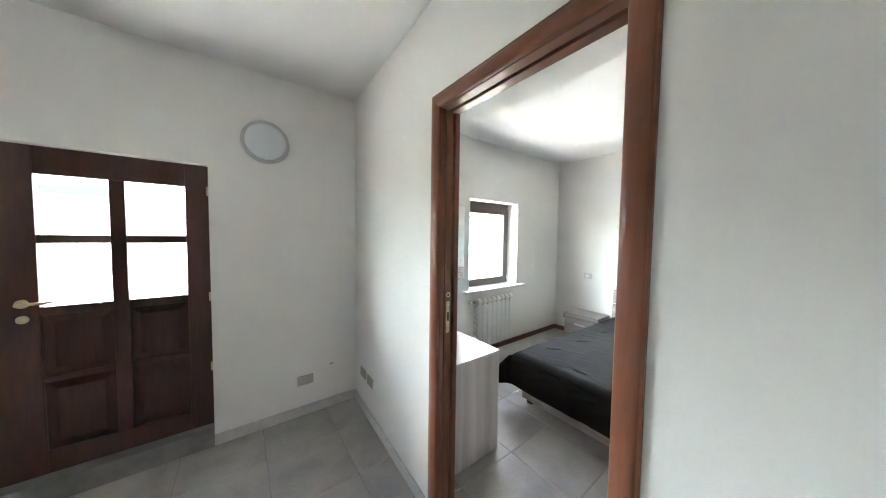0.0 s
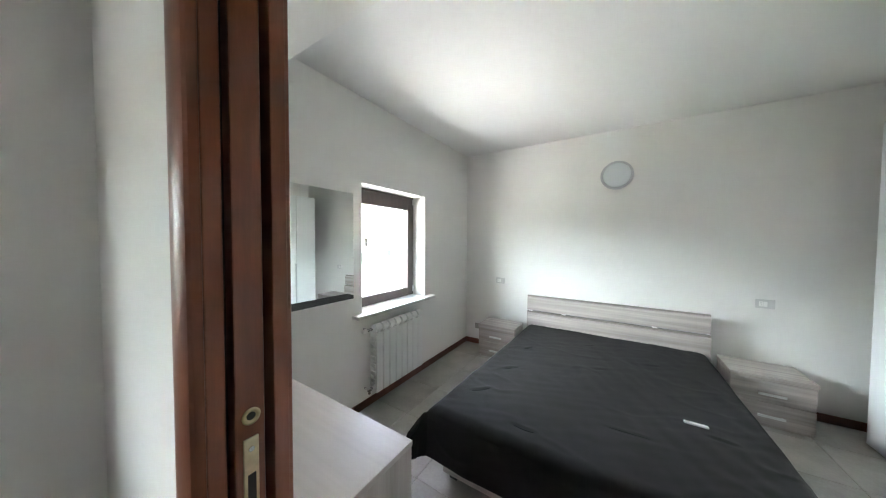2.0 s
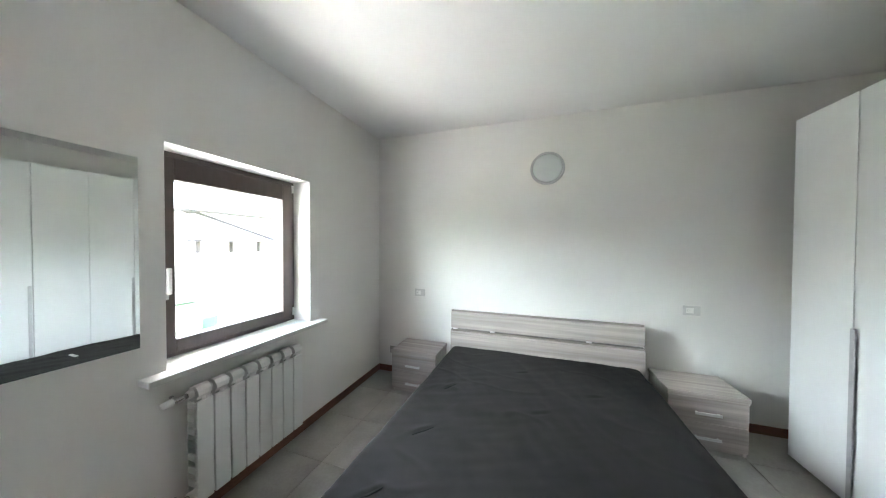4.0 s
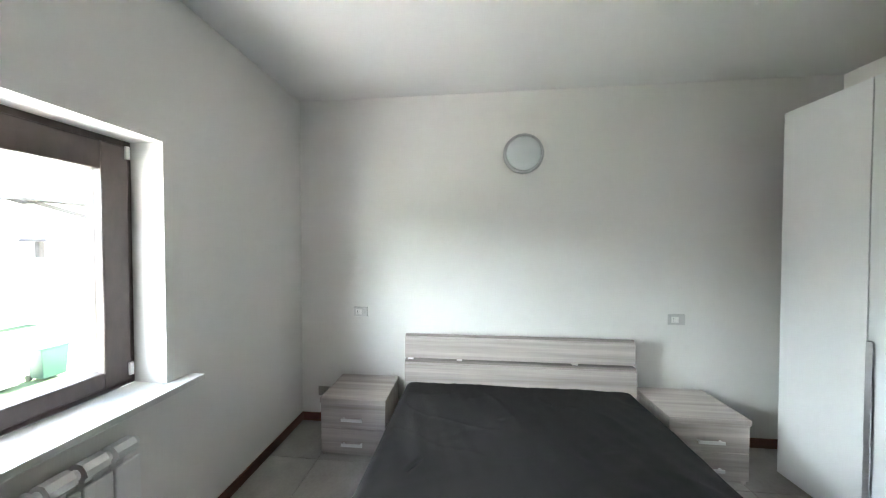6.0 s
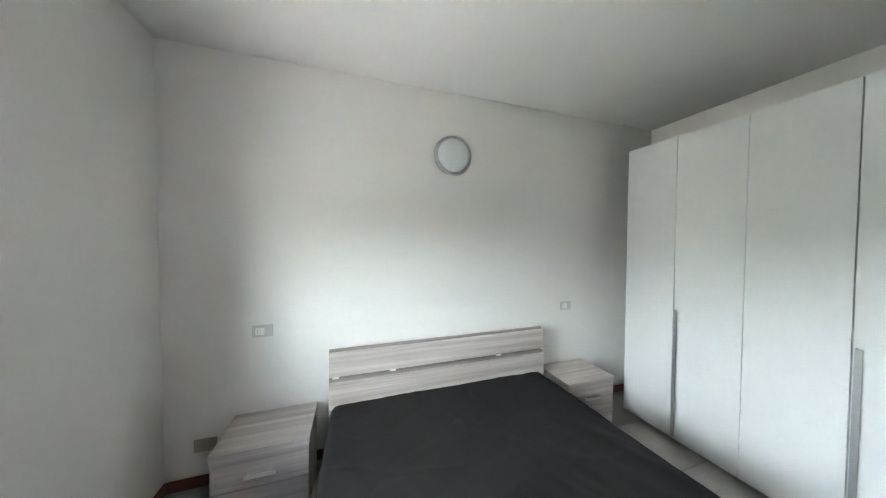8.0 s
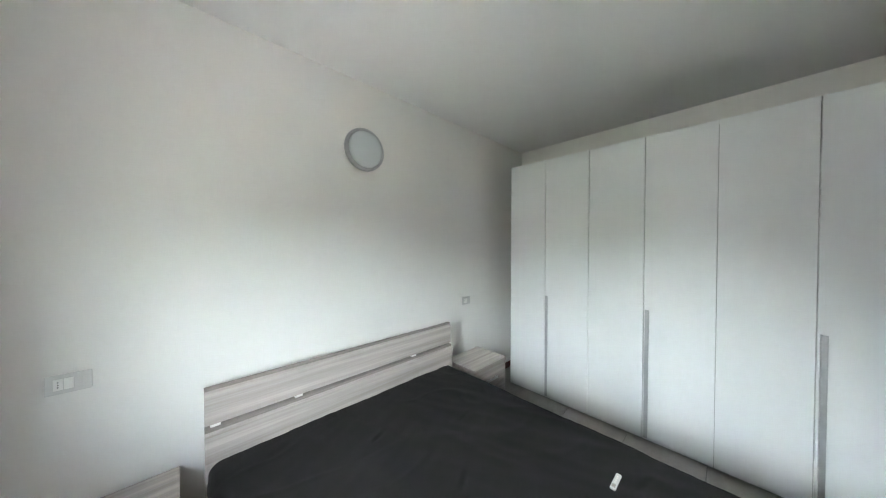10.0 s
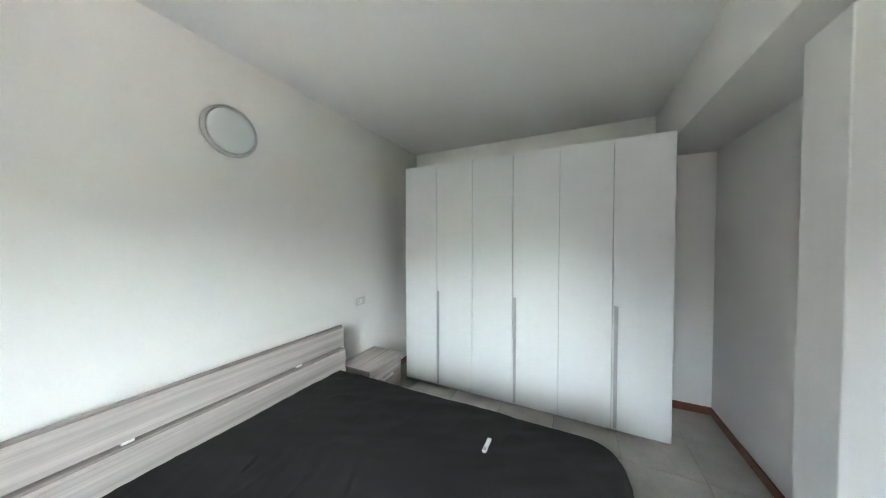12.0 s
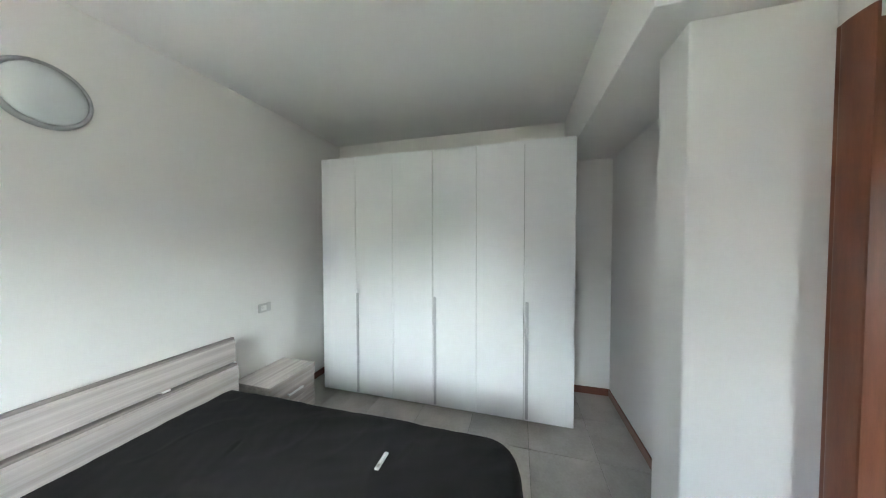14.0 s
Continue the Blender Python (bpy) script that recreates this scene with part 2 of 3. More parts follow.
solid("ceiling_bedroom", box((0, RF, CZ), (XR, 0, 2.9)), CEIL, "plain white painted bedroom ceiling", "ceiling", "structure")
solid("ceiling_hall", box((0, HALL_Y, HZ), (HALL_X, HF + SKEW, 2.9)), CEIL, "plain white painted hall ceiling", "ceiling", "structure")

floor = solid("floor", box((0, HALL_Y, -0.1), (HALL_X, 0, -0.004)), GROUT, "grey stoneware tiled floor with thin joints", "floor", "structure")

# skirting boards
def skirting(name, spans, mat, h, label, t=0.012):
    bm = bmesh.new()
    for a, b in spans:
        (x0, y0), (x1, y1) = a, b
        box((x0, y0, 0.0005), (x1, y1, h), 0.003, bm, 1)
    return solid(name, bm, mat, label, "skirting board", "structure")


skirting("baseboard_window_wall", [((0, RF), (0.012, -0.0))], SKIRT_WOOD, 0.07, "reddish brown wooden skirting board below the window")
skirting("baseboard_bed_wall", [((0.012, -0.012), (XR, 0))], SKIRT_WOOD, 0.07, "reddish brown wooden skirting board behind the bed")
skirting("baseboard_alcove", [((XR - 0.012, AF + 0.012), (XR, -0.012)), ((2.483, AF), (XR, AF + 0.012))], SKIRT_WOOD, 0.07, "reddish brown wooden skirting board in the alcove")
skirting("baseboard_partition", [((0.012, RF), (D0 - 0.10, RF + 0.012))], SKIRT_WOOD, 0.07, "reddish brown wooden skirting board behind the dresser")
skirting("baseboard_hall_door", [((0, E1 + 0.002), (0.012, HF + SKEW - 0.013))], SKIRT_STONE, 0.08, "grey stone skirting beside the entrance door")
hall_board = skirting("baseboard_hall", [((0, HF - 0.012), (D0 - 0.07, HF))], SKIRT_STONE, 0.08, "grey stone skirting along the hall wall")
for v in hall_board.data.vertices:
    v.co.y += SKEW * (1 - v.co.x / (D0 - 0.035))

# ---- doorway with its retracted sliding door ----
frame_door = thing("door_frame", (1.75, -3.3, 0), "reddish brown wooden frame of the sliding bedroom door", "door frame", kind="structure")


def moulded(a0, a1, out, y_face, sgn):
    """Section of a rounded casing between a0 and a1, standing proud of the wall."""
    n = 24
    pts = [(a0, y_face), (a1, y_face)]
    for i in range(n + 1):
        u = i / n
        d = out * (0.55 + 0.45 * math.sin(math.pi * min(1, u * 1.15)) ** 0.6) if 0 < u < 1 else out * 0.5
        pts.append((a1 + (a0 - a1) * u, y_face + sgn * d))
    return pts


CW = 0.072


def mitred(bm):
    """Cuts the ends of a casing at 45 degrees where upright and head meet."""
    for v in bm.verts:
        if v.co.z > DZ + 0.2:
            v.co.z = DZ + max(D0 - v.co.x, v.co.x - D1)
    return bm


def mitred_head(bm):
    for v in bm.verts:
        v.co.x = D0 - (v.co.z - DZ) if v.co.x < (D0 + D1) / 2 else D1 + (v.co.z - DZ)
    return bm


part("casing", mitred(prism(moulded(D0 - CW, D0 - 0.004, 0.022, HF, -1), 'z', 0, DZ + 1)), MAHOGANY, frame_door)
part("casing", mitred(prism(moulded(D1 + CW, D1 + 0.004, 0.022, HF, -1), 'z', 0, DZ + 1)), MAHOGANY, frame_door)
part("head_casing", mitred_head(prism([(y, z) for z, y in moulded(DZ + CW, DZ + 0.004, 0.022, HF, -1)], 'x', D0, D1)), MAHOGANY_H, frame_door)
part("casing", mitred(prism(moulded(D0 - CW, D0 - 0.004, 0.012, RF, 1), 'z', 0, DZ + 1)), MAHOGANY, frame_door)
part("head_casing", prism([(y, z) for z, y in moulded(DZ + CW, DZ + 0.004, 0.012, RF, 1)], 'x', D0 - 0.003, D1 + 0.003), MAHOGANY_H, frame_door)
part("casing", prism(moulded(2.264, D1 + 0.020, 0.014, RR, 1), 'z', 0, DZ + CW), MAHOGANY, frame_door)
# left jamb: two lining strips with the slot between them
part("jamb_strip", box((D0 - 0.034, HF, 0), (D0, HF + 0.022, DZ), 0.002), MAHOGANY, frame_door)
part("jamb_strip", box((D0 - 0.034, RF - 0.024, 0), (D0, RF, DZ), 0.002), MAHOGANY, frame_door)
part("slot", box((D0 - 0.0345, HF + 0.022, 0), (D0 - 0.033, RF - 0.024, DZ)), SLOT, frame_door)
part("jamb", box((D1, HF, 0), (D1 + 0.03, RF, DZ + 0.03), 0.004), MAHOGANY, frame_door)
part("jamb", box((D1 + 0.022, RF + 0.0005, 0), (D1 + 0.03, RR, DZ + 0.03), 0.002), MAHOGANY, frame_door)
part("head_lining", box((D0 - 0.034, HF, DZ), (D1, HF + 0.046, DZ + 0.03), 0.002), MAHOGANY_H, frame_door)
part("head_lining", box((D0 - 0.034, RF - 0.046, DZ), (D1, RF, DZ + 0.03), 0.002), MAHOGANY_H, frame_door)
part("head_slot", box((D0 - 0.033, HF + 0.046, DZ + 0.02), (D1, RF - 0.046, DZ + 0.03)), SLOT, frame_door)
plate = part("strike_plate", box((D1 + 0.020, -3.200, 1.05), (D1 + 0.023, -3.172, 1.18), 0.001), BRASS, frame_door, "worn brass strike plate")
part("strike_hole", box((D1 + 0.019, -3.193, 1.095), (D1 + 0.0205, -3.179, 1.135)), BLACK, plate)
leaf = thing("sliding_door", (D0 - 0.01, -3.322, 0), "reddish brown sliding door slid into its wall pocket", "door")
part("leaf", box((D0 - 0.032, -3.341, 0.008), (D0 - 0.006, -3.301, DZ + 0.015), 0.002), MAHOGANY, leaf)
ring = lathe([(0.006, 0.0), (0.010, 0.0), (0.0125, 0.0025), (0.0125, 0.004), (0.0085, 0.0045), (0.0075, 0.002), (0, 0.002)], pose(D0 - 0.0065, -3.321, 1.198, 0, 90, 0), 24)
kr = part("key_ring", ring, BRASS, leaf, "small round brass keyhole ring", True)
part("keyhole", rod((D0 - 0.005, -3.321, 1.198), (D0 - 0.0035, -3.321, 1.198), 0.006), BLACK, kr)
pl = part("pull_plate", box((D0 - 0.0065, -3.332, 1.005), (D0 - 0.003, -3.311, 1.165), 0.0015), BRASS, leaf, "worn brass edge pull plate")
for z in (1.022, 1.148):
    part("screw", rod((D0 - 0.0035, -3.3215, z), (D0 - 0.002, -3.3215, z), 0.004, n=10), CHROME, pl)
part("pull_slot", box((D0 - 0.0032, -3.327, 1.065), (D0 - 0.0022, -3.316, 1.11)), BLACK, pl)

# ---- entrance door ----
solid("threshold", box((-0.32, E0, 0), (0.012, E1, 0.128), 0.004), STONE, "grey stone step below the entrance door", "step", "structure")
door = thing("entrance_door", (-0.08, (E0 + E1) / 2, 0.128), "dark walnut entrance door with four glass panes and raised panels", "door")
XD0, XD1 = -0.115, -0.065
YS = [E0 + 0.001, -5.035, -4.772, -4.707, -4.44, E1 - 0.001]
ZS = [0.1285, 0.255, 0.650, 0.680, 1.025, 1.075, 1.425, 1.472, 1.80, 1.949]
part("stile", box((XD0, YS[0], ZS[0]), (XD1, YS[1], ZS[9]), 0.003), DARK_WOOD, door)
part("stile", box((XD0, YS[2], ZS[1]), (XD1, YS[3], ZS[8]), 0.003), DARK_WOOD, door)
part("stile", box((XD0, YS[4], ZS[0]), (XD1, YS[5], ZS[9]), 0.003), DARK_WOOD, door)
for z0, z1 in ((ZS[0], ZS[1]), (ZS[2], ZS[3]), (ZS[4], ZS[5]), (ZS[6], ZS[7]), (ZS[8], ZS[9])):
    full = z0 in (ZS[0], ZS[8])
    if full:
        part("rail", box((XD0, YS[1], z0), (XD1, YS[4], z1), 0.003), DARK_WOOD, door)
    else:
        part("rail", box((XD0, YS[1], z0), (XD1, YS[2], z1), 0.003), DARK_WOOD, door)
        part("rail", box((XD0, YS[3], z0), (XD1, YS[4], z1), 0.003), DARK_WOOD, door)
for y0, y1 in ((YS[1], YS[2]), (YS[3], YS[4])):
    for z0, z1 in ((ZS[1], ZS[2]), (ZS[3], ZS[4])):
        bm = bmesh.new()
        c = [bm.verts.new((XD1 - 0.020, y, z)) for y, z in ((y0, z0), (y1, z0), (y1, z1), (y0, z1))]
        g = 0.045
        d = [bm.verts.new((XD1 - 0.004, y, z)) for y, z in ((y0 + g, z0 + g), (y1 - g, z0 + g), (y1 - g, z1 - g), (y0 + g, z1 - g))]
        for i in range(4):
            bm.faces.new((c[i], c[(i + 1) % 4], d[(i + 1) % 4], d[i]))
        bm.faces.new(d)
        bk = [bm.verts.new((XD0 + 0.01, y, z)) for y, z in ((y0, z0), (y1, z0), (y1, z1), (y0, z1))]
        bm.faces.new(bk)
        for i in range(4):
            bm.faces.new((c[i], c[(i + 1) % 4], bk[(i + 1) % 4], bk[i]))
        part("raised_panel", bm, DARK_WOOD, door)
    for z0, z1 in ((ZS[5], ZS[6]), (ZS[7], ZS[8])):
        gl = part("pane", box((-0.093, y0, z0), (-0.087, y1, z1)), GLASS, door, "glass pane tinted to dim the outdoors")
        gl.visible_shadow = False
part("lever_plate", lathe([(0.0, 0), (0.024, 0), (0.024, 0.006), (0.018, 0.009), (0, 0.009)], pose(XD1, -5.09, 1.10, 0, 90, 0), 24), BRASS, door, "worn brass lever rose", True)
bm = rod((XD1, -5.09, 1.10), (XD1 + 0.05, -5.09, 1.10), 0.009)
rod((XD1 + 0.046, -5.094, 1.10), (XD1 + 0.052, -4.975, 1.107), 0.009, bm, 16, 0.007)
part("lever", bm, BRASS, door, "brass door lever", True)
part("key_rose", lathe([(0.0, 0), (0.022, 0), (0.022, 0.006), (0.016, 0.009), (0, 0.009)], pose(XD1, -5.09, 1.015, 0, 90, 0), 24), BRASS, door, "brass keyhole rose", True)
for z in (0.55, 1.05, 1.78):
    part("hinge", rod((XD1 + 0.004, E1 - 0.008, z - 0.03), (XD1 + 0.004, E1 - 0.008, z + 0.03), 0.007), BRASS, door, "brass hinge", True)

# ---- window ----
win = thing("window_1", (-0.18, (W0 + W1) / 2, WZ0), "brown wooden framed window with one pane tinted to dim the outdoors", "window", kind="structure")
FX0, FX1 = -0.235, -0.165
part("window_frame", box((FX0, W0, 0.84), (FX1, W0 + 0.055, WZ1), 0.003), WINDOW_WOOD, win)
part("window_frame", box((FX0, W1 - 0.03, 0.84), (FX1, W1, WZ1), 0.003), WINDOW_WOOD, win)
part("window_frame", box((FX0, W0 + 0.055, WZ1 - 0.05), (FX1, W1 - 0.03, WZ1), 0.003), WINDOW_WOOD, win)
part("window_frame", box((FX0, W0 + 0.055, 0.84), (FX1, W1 - 0.03, 0.868), 0.003), WINDOW_WOOD, win)
SX0, SX1 = -0.225, -0.148
G0, G1, GZ0, GZ1 = -1.815, -1.145, 0.935, 1.80
part("sash", box((SX0, W0 + 0.03, 0.862), (SX1, G0, WZ1 - 0.03), 0.006), WINDOW_WOOD, win)
part("sash", box((SX0, G1, 0.862), (SX1, W1 - 0.022, WZ1 - 0.03), 0.006), WINDOW_WOOD, win)
part("sash", box((SX0, G0, GZ1), (SX1, G1, WZ1 - 0.03), 0.006), WINDOW_WOOD, win)
part("sash", box((SX0, G0, 0.862), (SX1, G1, GZ0), 0.006), WINDOW_WOOD, win)
gl = part("pane", box((-0.19, G0, GZ0), (-0.184, G1, GZ1)), GLASS, win, "glass pane tinted to dim the outdoors")
gl.visible_shadow = False
for z in (0.885, 1.865):
    part("hinge", box((SX1 - 0.004, W1 - 0.036, z), (SX1 + 0.010, W1 - 0.020, z + 0.06), 0.004), PLASTIC, win, "pale metal hinge")
bm = box((SX1, -1.885, 1.16), (SX1 + 0.012, -1.850, 1.23), 0.004)
rod((SX1 + 0.01, -1.867, 1.20), (SX1 + 0.05, -1.867, 1.20), 0.008, bm)
box((SX1 + 0.04, -1.878, 1.19), (SX1 + 0.056, -1.856, 1.33), 0.006, bm)
part("window_handle", bm, PLASTIC, win, "white window handle")
solid("window_sill", box((-0.165, W0, WZ0), (0, W1, 0.838), 0), MARBLE, "pale marble inner window sill", "window sill", "structure")
solid("window_sill_nosing", box((0.0005, -2.035, 0.808), (0.085, -0.925, 0.838), 0.004), MARBLE, "pale marble sill edge over the radiator", "window sill", "structure")
solid("window_sill_outer", box((-0.36, W0, WZ0), (-0.24, W1, 0.83), 0.003), STONE, "grey stone outer window sill", "window sill", "structure")

# ---- radiator ----
rad = thing("radiator", (0.07, -1.545, 0.14), "white enamelled eight-section radiator hung below the window", "radiator")
RY0, RY1, NSEC = -1.875, -1.215, 8
pw = (RY1 - RY0) / NSEC
for i in range(NSEC):
    a, b = RY0 + i * pw, RY0 + (i + 1) * pw
    bm = box((0.103, a + 0.003, 0.145), (0.115, b - 0.003, 0.665), 0.005)
    box((0.045, a + 0.030, 0.165), (0.104, b - 0.030, 0.70), 0.004, bm)
    box((0.032, a + 0.006, 0.150), (0.040, b - 0.006, 0.70), 0.003, bm)
    outline = [(0.035, 0.66), (0.035, 0.705), (0.045, 0.725), (0.07, 0.738), (0.095, 0.735), (0.112, 0.715), (0.118, 0.695), (0.108, 0.69), (0.100, 0.672), (0.06, 0.655)]
    t = prism([(x, z) for x, z in outline], 'y', a + 0.011, b - 0.011)
    me = bpy.data.meshes.new("tmp")
    t.to_mesh(me)
    t.free()
    bm.from_mesh(me)
    bpy.data.meshes.remove(me)
    part("section", bm, ENAMEL, rad)
for z in (0.185, 0.70):
    part("header_tube", rod((0.07, RY0 - 0.012, z), (0.07, RY1 + 0.012, z), 0.020), ENAMEL, rad, "", True)
bm = rod((0.07, RY0 - 0.01, 0.70), (0.07, RY0 - 0.075, 0.70), 0.013)
rod((0.07, RY0 - 0.045, 0.70), (0.012, RY0 - 0.045, 0.70), 0.009, bm)
part("top_valve", bm, CHROME, rad, "chrome radiator valve", True)
part("valve_knob", rod((0.07, RY0 - 0.07, 0.70), (0.07, RY0 - 0.11, 0.70), 0.018, None, 20, 0.014), PLASTIC, rad, "white valve knob", True)
bm = rod((0.07, RY0 - 0.01, 0.185), (0.07, RY0 - 0.055, 0.185), 0.013)
rod((0.07, RY0 - 0.04, 0.185), (0.012, RY0 - 0.04, 0.185), 0.009, bm)
rod((0.07, RY0 - 0.04, 0.185), (0.07, RY0 - 0.04, 0.150), 0.011, bm)
part("lower_valve", bm, CHROME, rad, "chrome lockshield valve", True)
for k in range(7):
    part("end_fin", box((0.046, RY0 + 0.0005, 0.23 + k * 0.066), (0.100, RY0 + 0.012, 0.262 + k * 0.066), 0.003), ENAMEL, rad)
for y in (-1.70, -1.38):
    part("bracket", box((0.0005, y - 0.012, 0.675), (0.052, y + 0.012, 0.69), 0.002), ENAMEL, rad)

# ---- mirror ----
mir = thing("wall_mirror", (0.01, -2.32, 0.985), "frameless rectangular wall mirror with polished edges", "mirror")
part("backing", box((0.0005, -2.612, 0.988), (0.012, -2.033, 1.839)), GREYPLASTIC, mir)
part("mirror_glass", box((0.0125, -2.616, 0.985), (0.0185, -2.030, 1.842), 0.0012, None, 1), MIRROR, mir, "clear silvered mirror glass")

# ---- wall lamps ----
def wall_lamp(m, label):
    lamp = thing("wall_lamp", m.translation, label, "wall lamp", "round wall lamps")
    part("ring", lathe([(0.0, 0), (0.150, 0), (0.153, 0.010), (0.150, 0.026), (0.143, 0.034), (0.134, 0.036), (0.130, 0.030)], m, 64), ALU, lamp, "satin silver rim", True)
    prof = [(0.132, 0.026)] + [(0.132 * math.cos(a), 0.030 + 0.052 * math.sin(a)) for a in [i * math.pi / 2 / 12 for i in range(13)]]
    prof[-1] = (0, prof[-1][1])
    part("shade", lathe(prof, m, 64), OPAL, lamp, "frosted white glass dome", True)
    return lamp


wall_lamp(pose(1.815, 0, 2.178, 90, 0, 0), "round frosted wall lamp with silver rim above the bed")
wall_lamp(pose(0, -3.985, 2.165, 0, 90, 0), "round frosted wall lamp beside the entrance door")


# ---- outlets and switches ----
def outlet(m, label, w=0.118, h=0.078, mat=PALEPLATE, holes=2):
    o = thing("outlet", m.translation, label, "outlet")
    def put(bm):
        bm.transform(m)
        return bm
    part("plate", put(box((-w / 2, -h / 2, 0), (w / 2, h / 2, 0.008), 0.003)), mat, o)
    k = 3
    for i in range(k):
        c = (i - 1) * 0.026
        mod = part("module", put(box((c - 0.012, -0.022, 0.0078), (c + 0.012, 0.022, 0.0105), 0.001)), PLASTIC if mat is PALEPLATE and i < 2 else mat, o)
        if i < holes:
            for v in (-0.010, 0, 0.010):
                part("pin_hole", put(rod((c, v, 0.0106), (c, v, 0.0112), 0.0022, None, 8)), BLACK, mod)
    return o


outlet(pose(0.515, 0, 0.929, 90, 0, 0), "pale grey outlet plate with white modules above the bedside table", holes=1)
outlet(pose(2.933, 0, 0.924, 90, 0, 0), "pale grey outlet plate with white modules beside the headboard", holes=1)
outlet(pose(0.205, 0, 0.255, 90, 0, 0), "grey beige outlet plate low on the bedroom wall", mat=GREYPLASTIC)
WEST = pose(0, 0, 0, 0, 0, 90) @ pose(0, 0, 0, 90, 0, 0)
outlet(Matrix.Translation((0, -3.738, 0.292)) @ WEST, "grey beige outlet plate low on the hall wall", mat=GREYPLASTIC, holes=0)
for x in (0.235, 0.40):
    outlet(Matrix.Translation((x, HF + SKEW * (1 - x / (D0 - 0.035)) - 0.001, 0.328)) @ pose(0, 0, 0, 90, 0, 0), "grey beige outlet plate beside the hall corner", mat=GREYPLASTIC, holes=2)
hook = thing("wall_plug", (0, -3.53, 0.375), "small dark wire end sticking out of the hall wall", "wire")
part("wire", rod((0, -3.545, 0.372), (0.012, -3.520, 0.379), 0.003, None, 8), BLACK, hook)


# ---- wardrobe ----
wd = thing("wardrobe", (3.68, -1.40, 0), "large white six-door wardrobe with slim grey handles", "wardrobe")
WX0, WX1, WY0, WY1, WT = 3.375, 3.975, -2.562, -0.245, 2.308
part("side_panel", box((WX0 + 0.024, WY0, 0.012), (WX1, WY0 + 0.02, WT), 0.001), LACQUER, wd)
part("side_panel", box((WX0 + 0.024, WY1 - 0.02, 0.012), (WX1, WY1, WT), 0.001), LACQUER, wd)
part("top_panel", box((WX0 + 0.024, WY0 + 0.02, WT - 0.025), (WX1, WY1 - 0.02, WT), 0.001), LACQUER, wd)
part("back_panel", box((WX1 - 0.008, WY0 + 0.02, 0.012), (WX1, WY1 - 0.02, WT - 0.025)), LACQUER, wd)
# added sheet behind the doors; its grey paints the shade in their gaps
part("gap_shade_sheet", box((WX0 + 0.0245, WY0 + 0.02, 0.012), (WX0 + 0.04, WY1 - 0.02, WT - 0.025)), GAPGREY, wd)
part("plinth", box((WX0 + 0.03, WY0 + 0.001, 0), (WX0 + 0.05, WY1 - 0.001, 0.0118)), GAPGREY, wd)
DY = [WY1, -0.625, -1.012, -1.402, -1.790, -2.180, WY0]
for i in range(6):
    wide = 0.0022
    a = DY[i] - (wide if i in (1, 3, 5) else 0.0015)
    b = DY[i + 1] + (wide if i + 1 in (1, 3, 5) else 0.0015)
    dr = part("door", box((WX0, a, 0.022), (WX0 + 0.022, b, WT - 0.003), 0.0015), LACQUER, wd)
    if i in (1, 3, 5):
        bm = box((WX0 - 0.022, a - 0.034, 0.045), (WX0 - 0.0165, a - 0.010, 1.005), 0.0015)
        box((WX0 - 0.018, a - 0.016, 0.045), (WX0 + 0.001, a - 0.010, 1.005), 0.001, bm)
        part("handle", bm, ALU, dr, "long slim grey metal handle")


# ---- bed ----
bed = thing("bed", (1.74, -1.1, 0), "double bed of grey ash laminate with a slatted headboard", "bed")
HX0, HX1, HY0, HY1 = 0.92, 2.565, -0.150, -0.115
for front, z0, z1 in ((HY0, 0.627, 0.802), (HY0 - 0.022, 0.26, 0.613)):
    plank = part("headboard_plank", prism([(front, z0), (HY1, z0), (HY1, z1 - 0.0155), (front + 0.012, z1 - 0.0155), (front, z1 - 0.024)], 'x', HX0, HX1), ASH_H, bed)
    # a darker strip along the top of each plank
    part("dark_upper_strip", prism([(front + 0.0125, z1 - 0.015), (HY1, z1 - 0.015), (HY1, z1), (front + 0.018, z1), (front + 0.0135, z1 - 0.004)], 'x', HX0, HX1), ASH_EDGE, plank, "darker slanted upper edge")
# same grey paints the shade in the slot between the planks
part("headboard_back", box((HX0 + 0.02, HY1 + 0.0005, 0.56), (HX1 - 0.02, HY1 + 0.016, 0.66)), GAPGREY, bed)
for x in (0.96, 1.33, 2.16):
    part("spacer", box((x - 0.02, HY0 + 0.004, 0.613), (x + 0.02, HY1, 0.627)), PLASTIC, bed)
for x in (HX0 + 0.04, HX1 - 0.08):
    part("leg", box((x, HY1 + 0.0165, 0), (x + 0.04, HY1 + 0.045, 0.62), 0.002), ASH_V, bed)
    part("leg", box((x, HY0, 0), (x + 0.04, HY1, 0.26), 0.002), ASH_V, bed)
BX0, BX1, BY0 = 0.955, 2.485, -2.13
part("side_rail", box((BX0, BY0 + 0.025, 0.045), (BX0 + 0.025, HY0, 0.285), 0.002), ASH_H, bed)
part("side_rail", box((BX1 - 0.025, BY0 + 0.025, 0.045), (BX1, HY0, 0.285), 0.002), ASH_H, bed)
part("foot_rail", box((BX0, BY0, 0.045), (BX1, BY0 + 0.025, 0.285), 0.002), ASH_H, bed)
for x in (BX0 + 0.03, BX1 - 0.08):
    part("foot", box((x, BY0 + 0.03, 0), (x + 0.05, BY0 + 0.08, 0.05), 0.002), BLACK, bed)
part("slat_base", box((BX0 + 0.026, BY0 + 0.026, 0.22), (BX1 - 0.026, HY0 - 0.002, 0.245)), MATTRESS, bed)
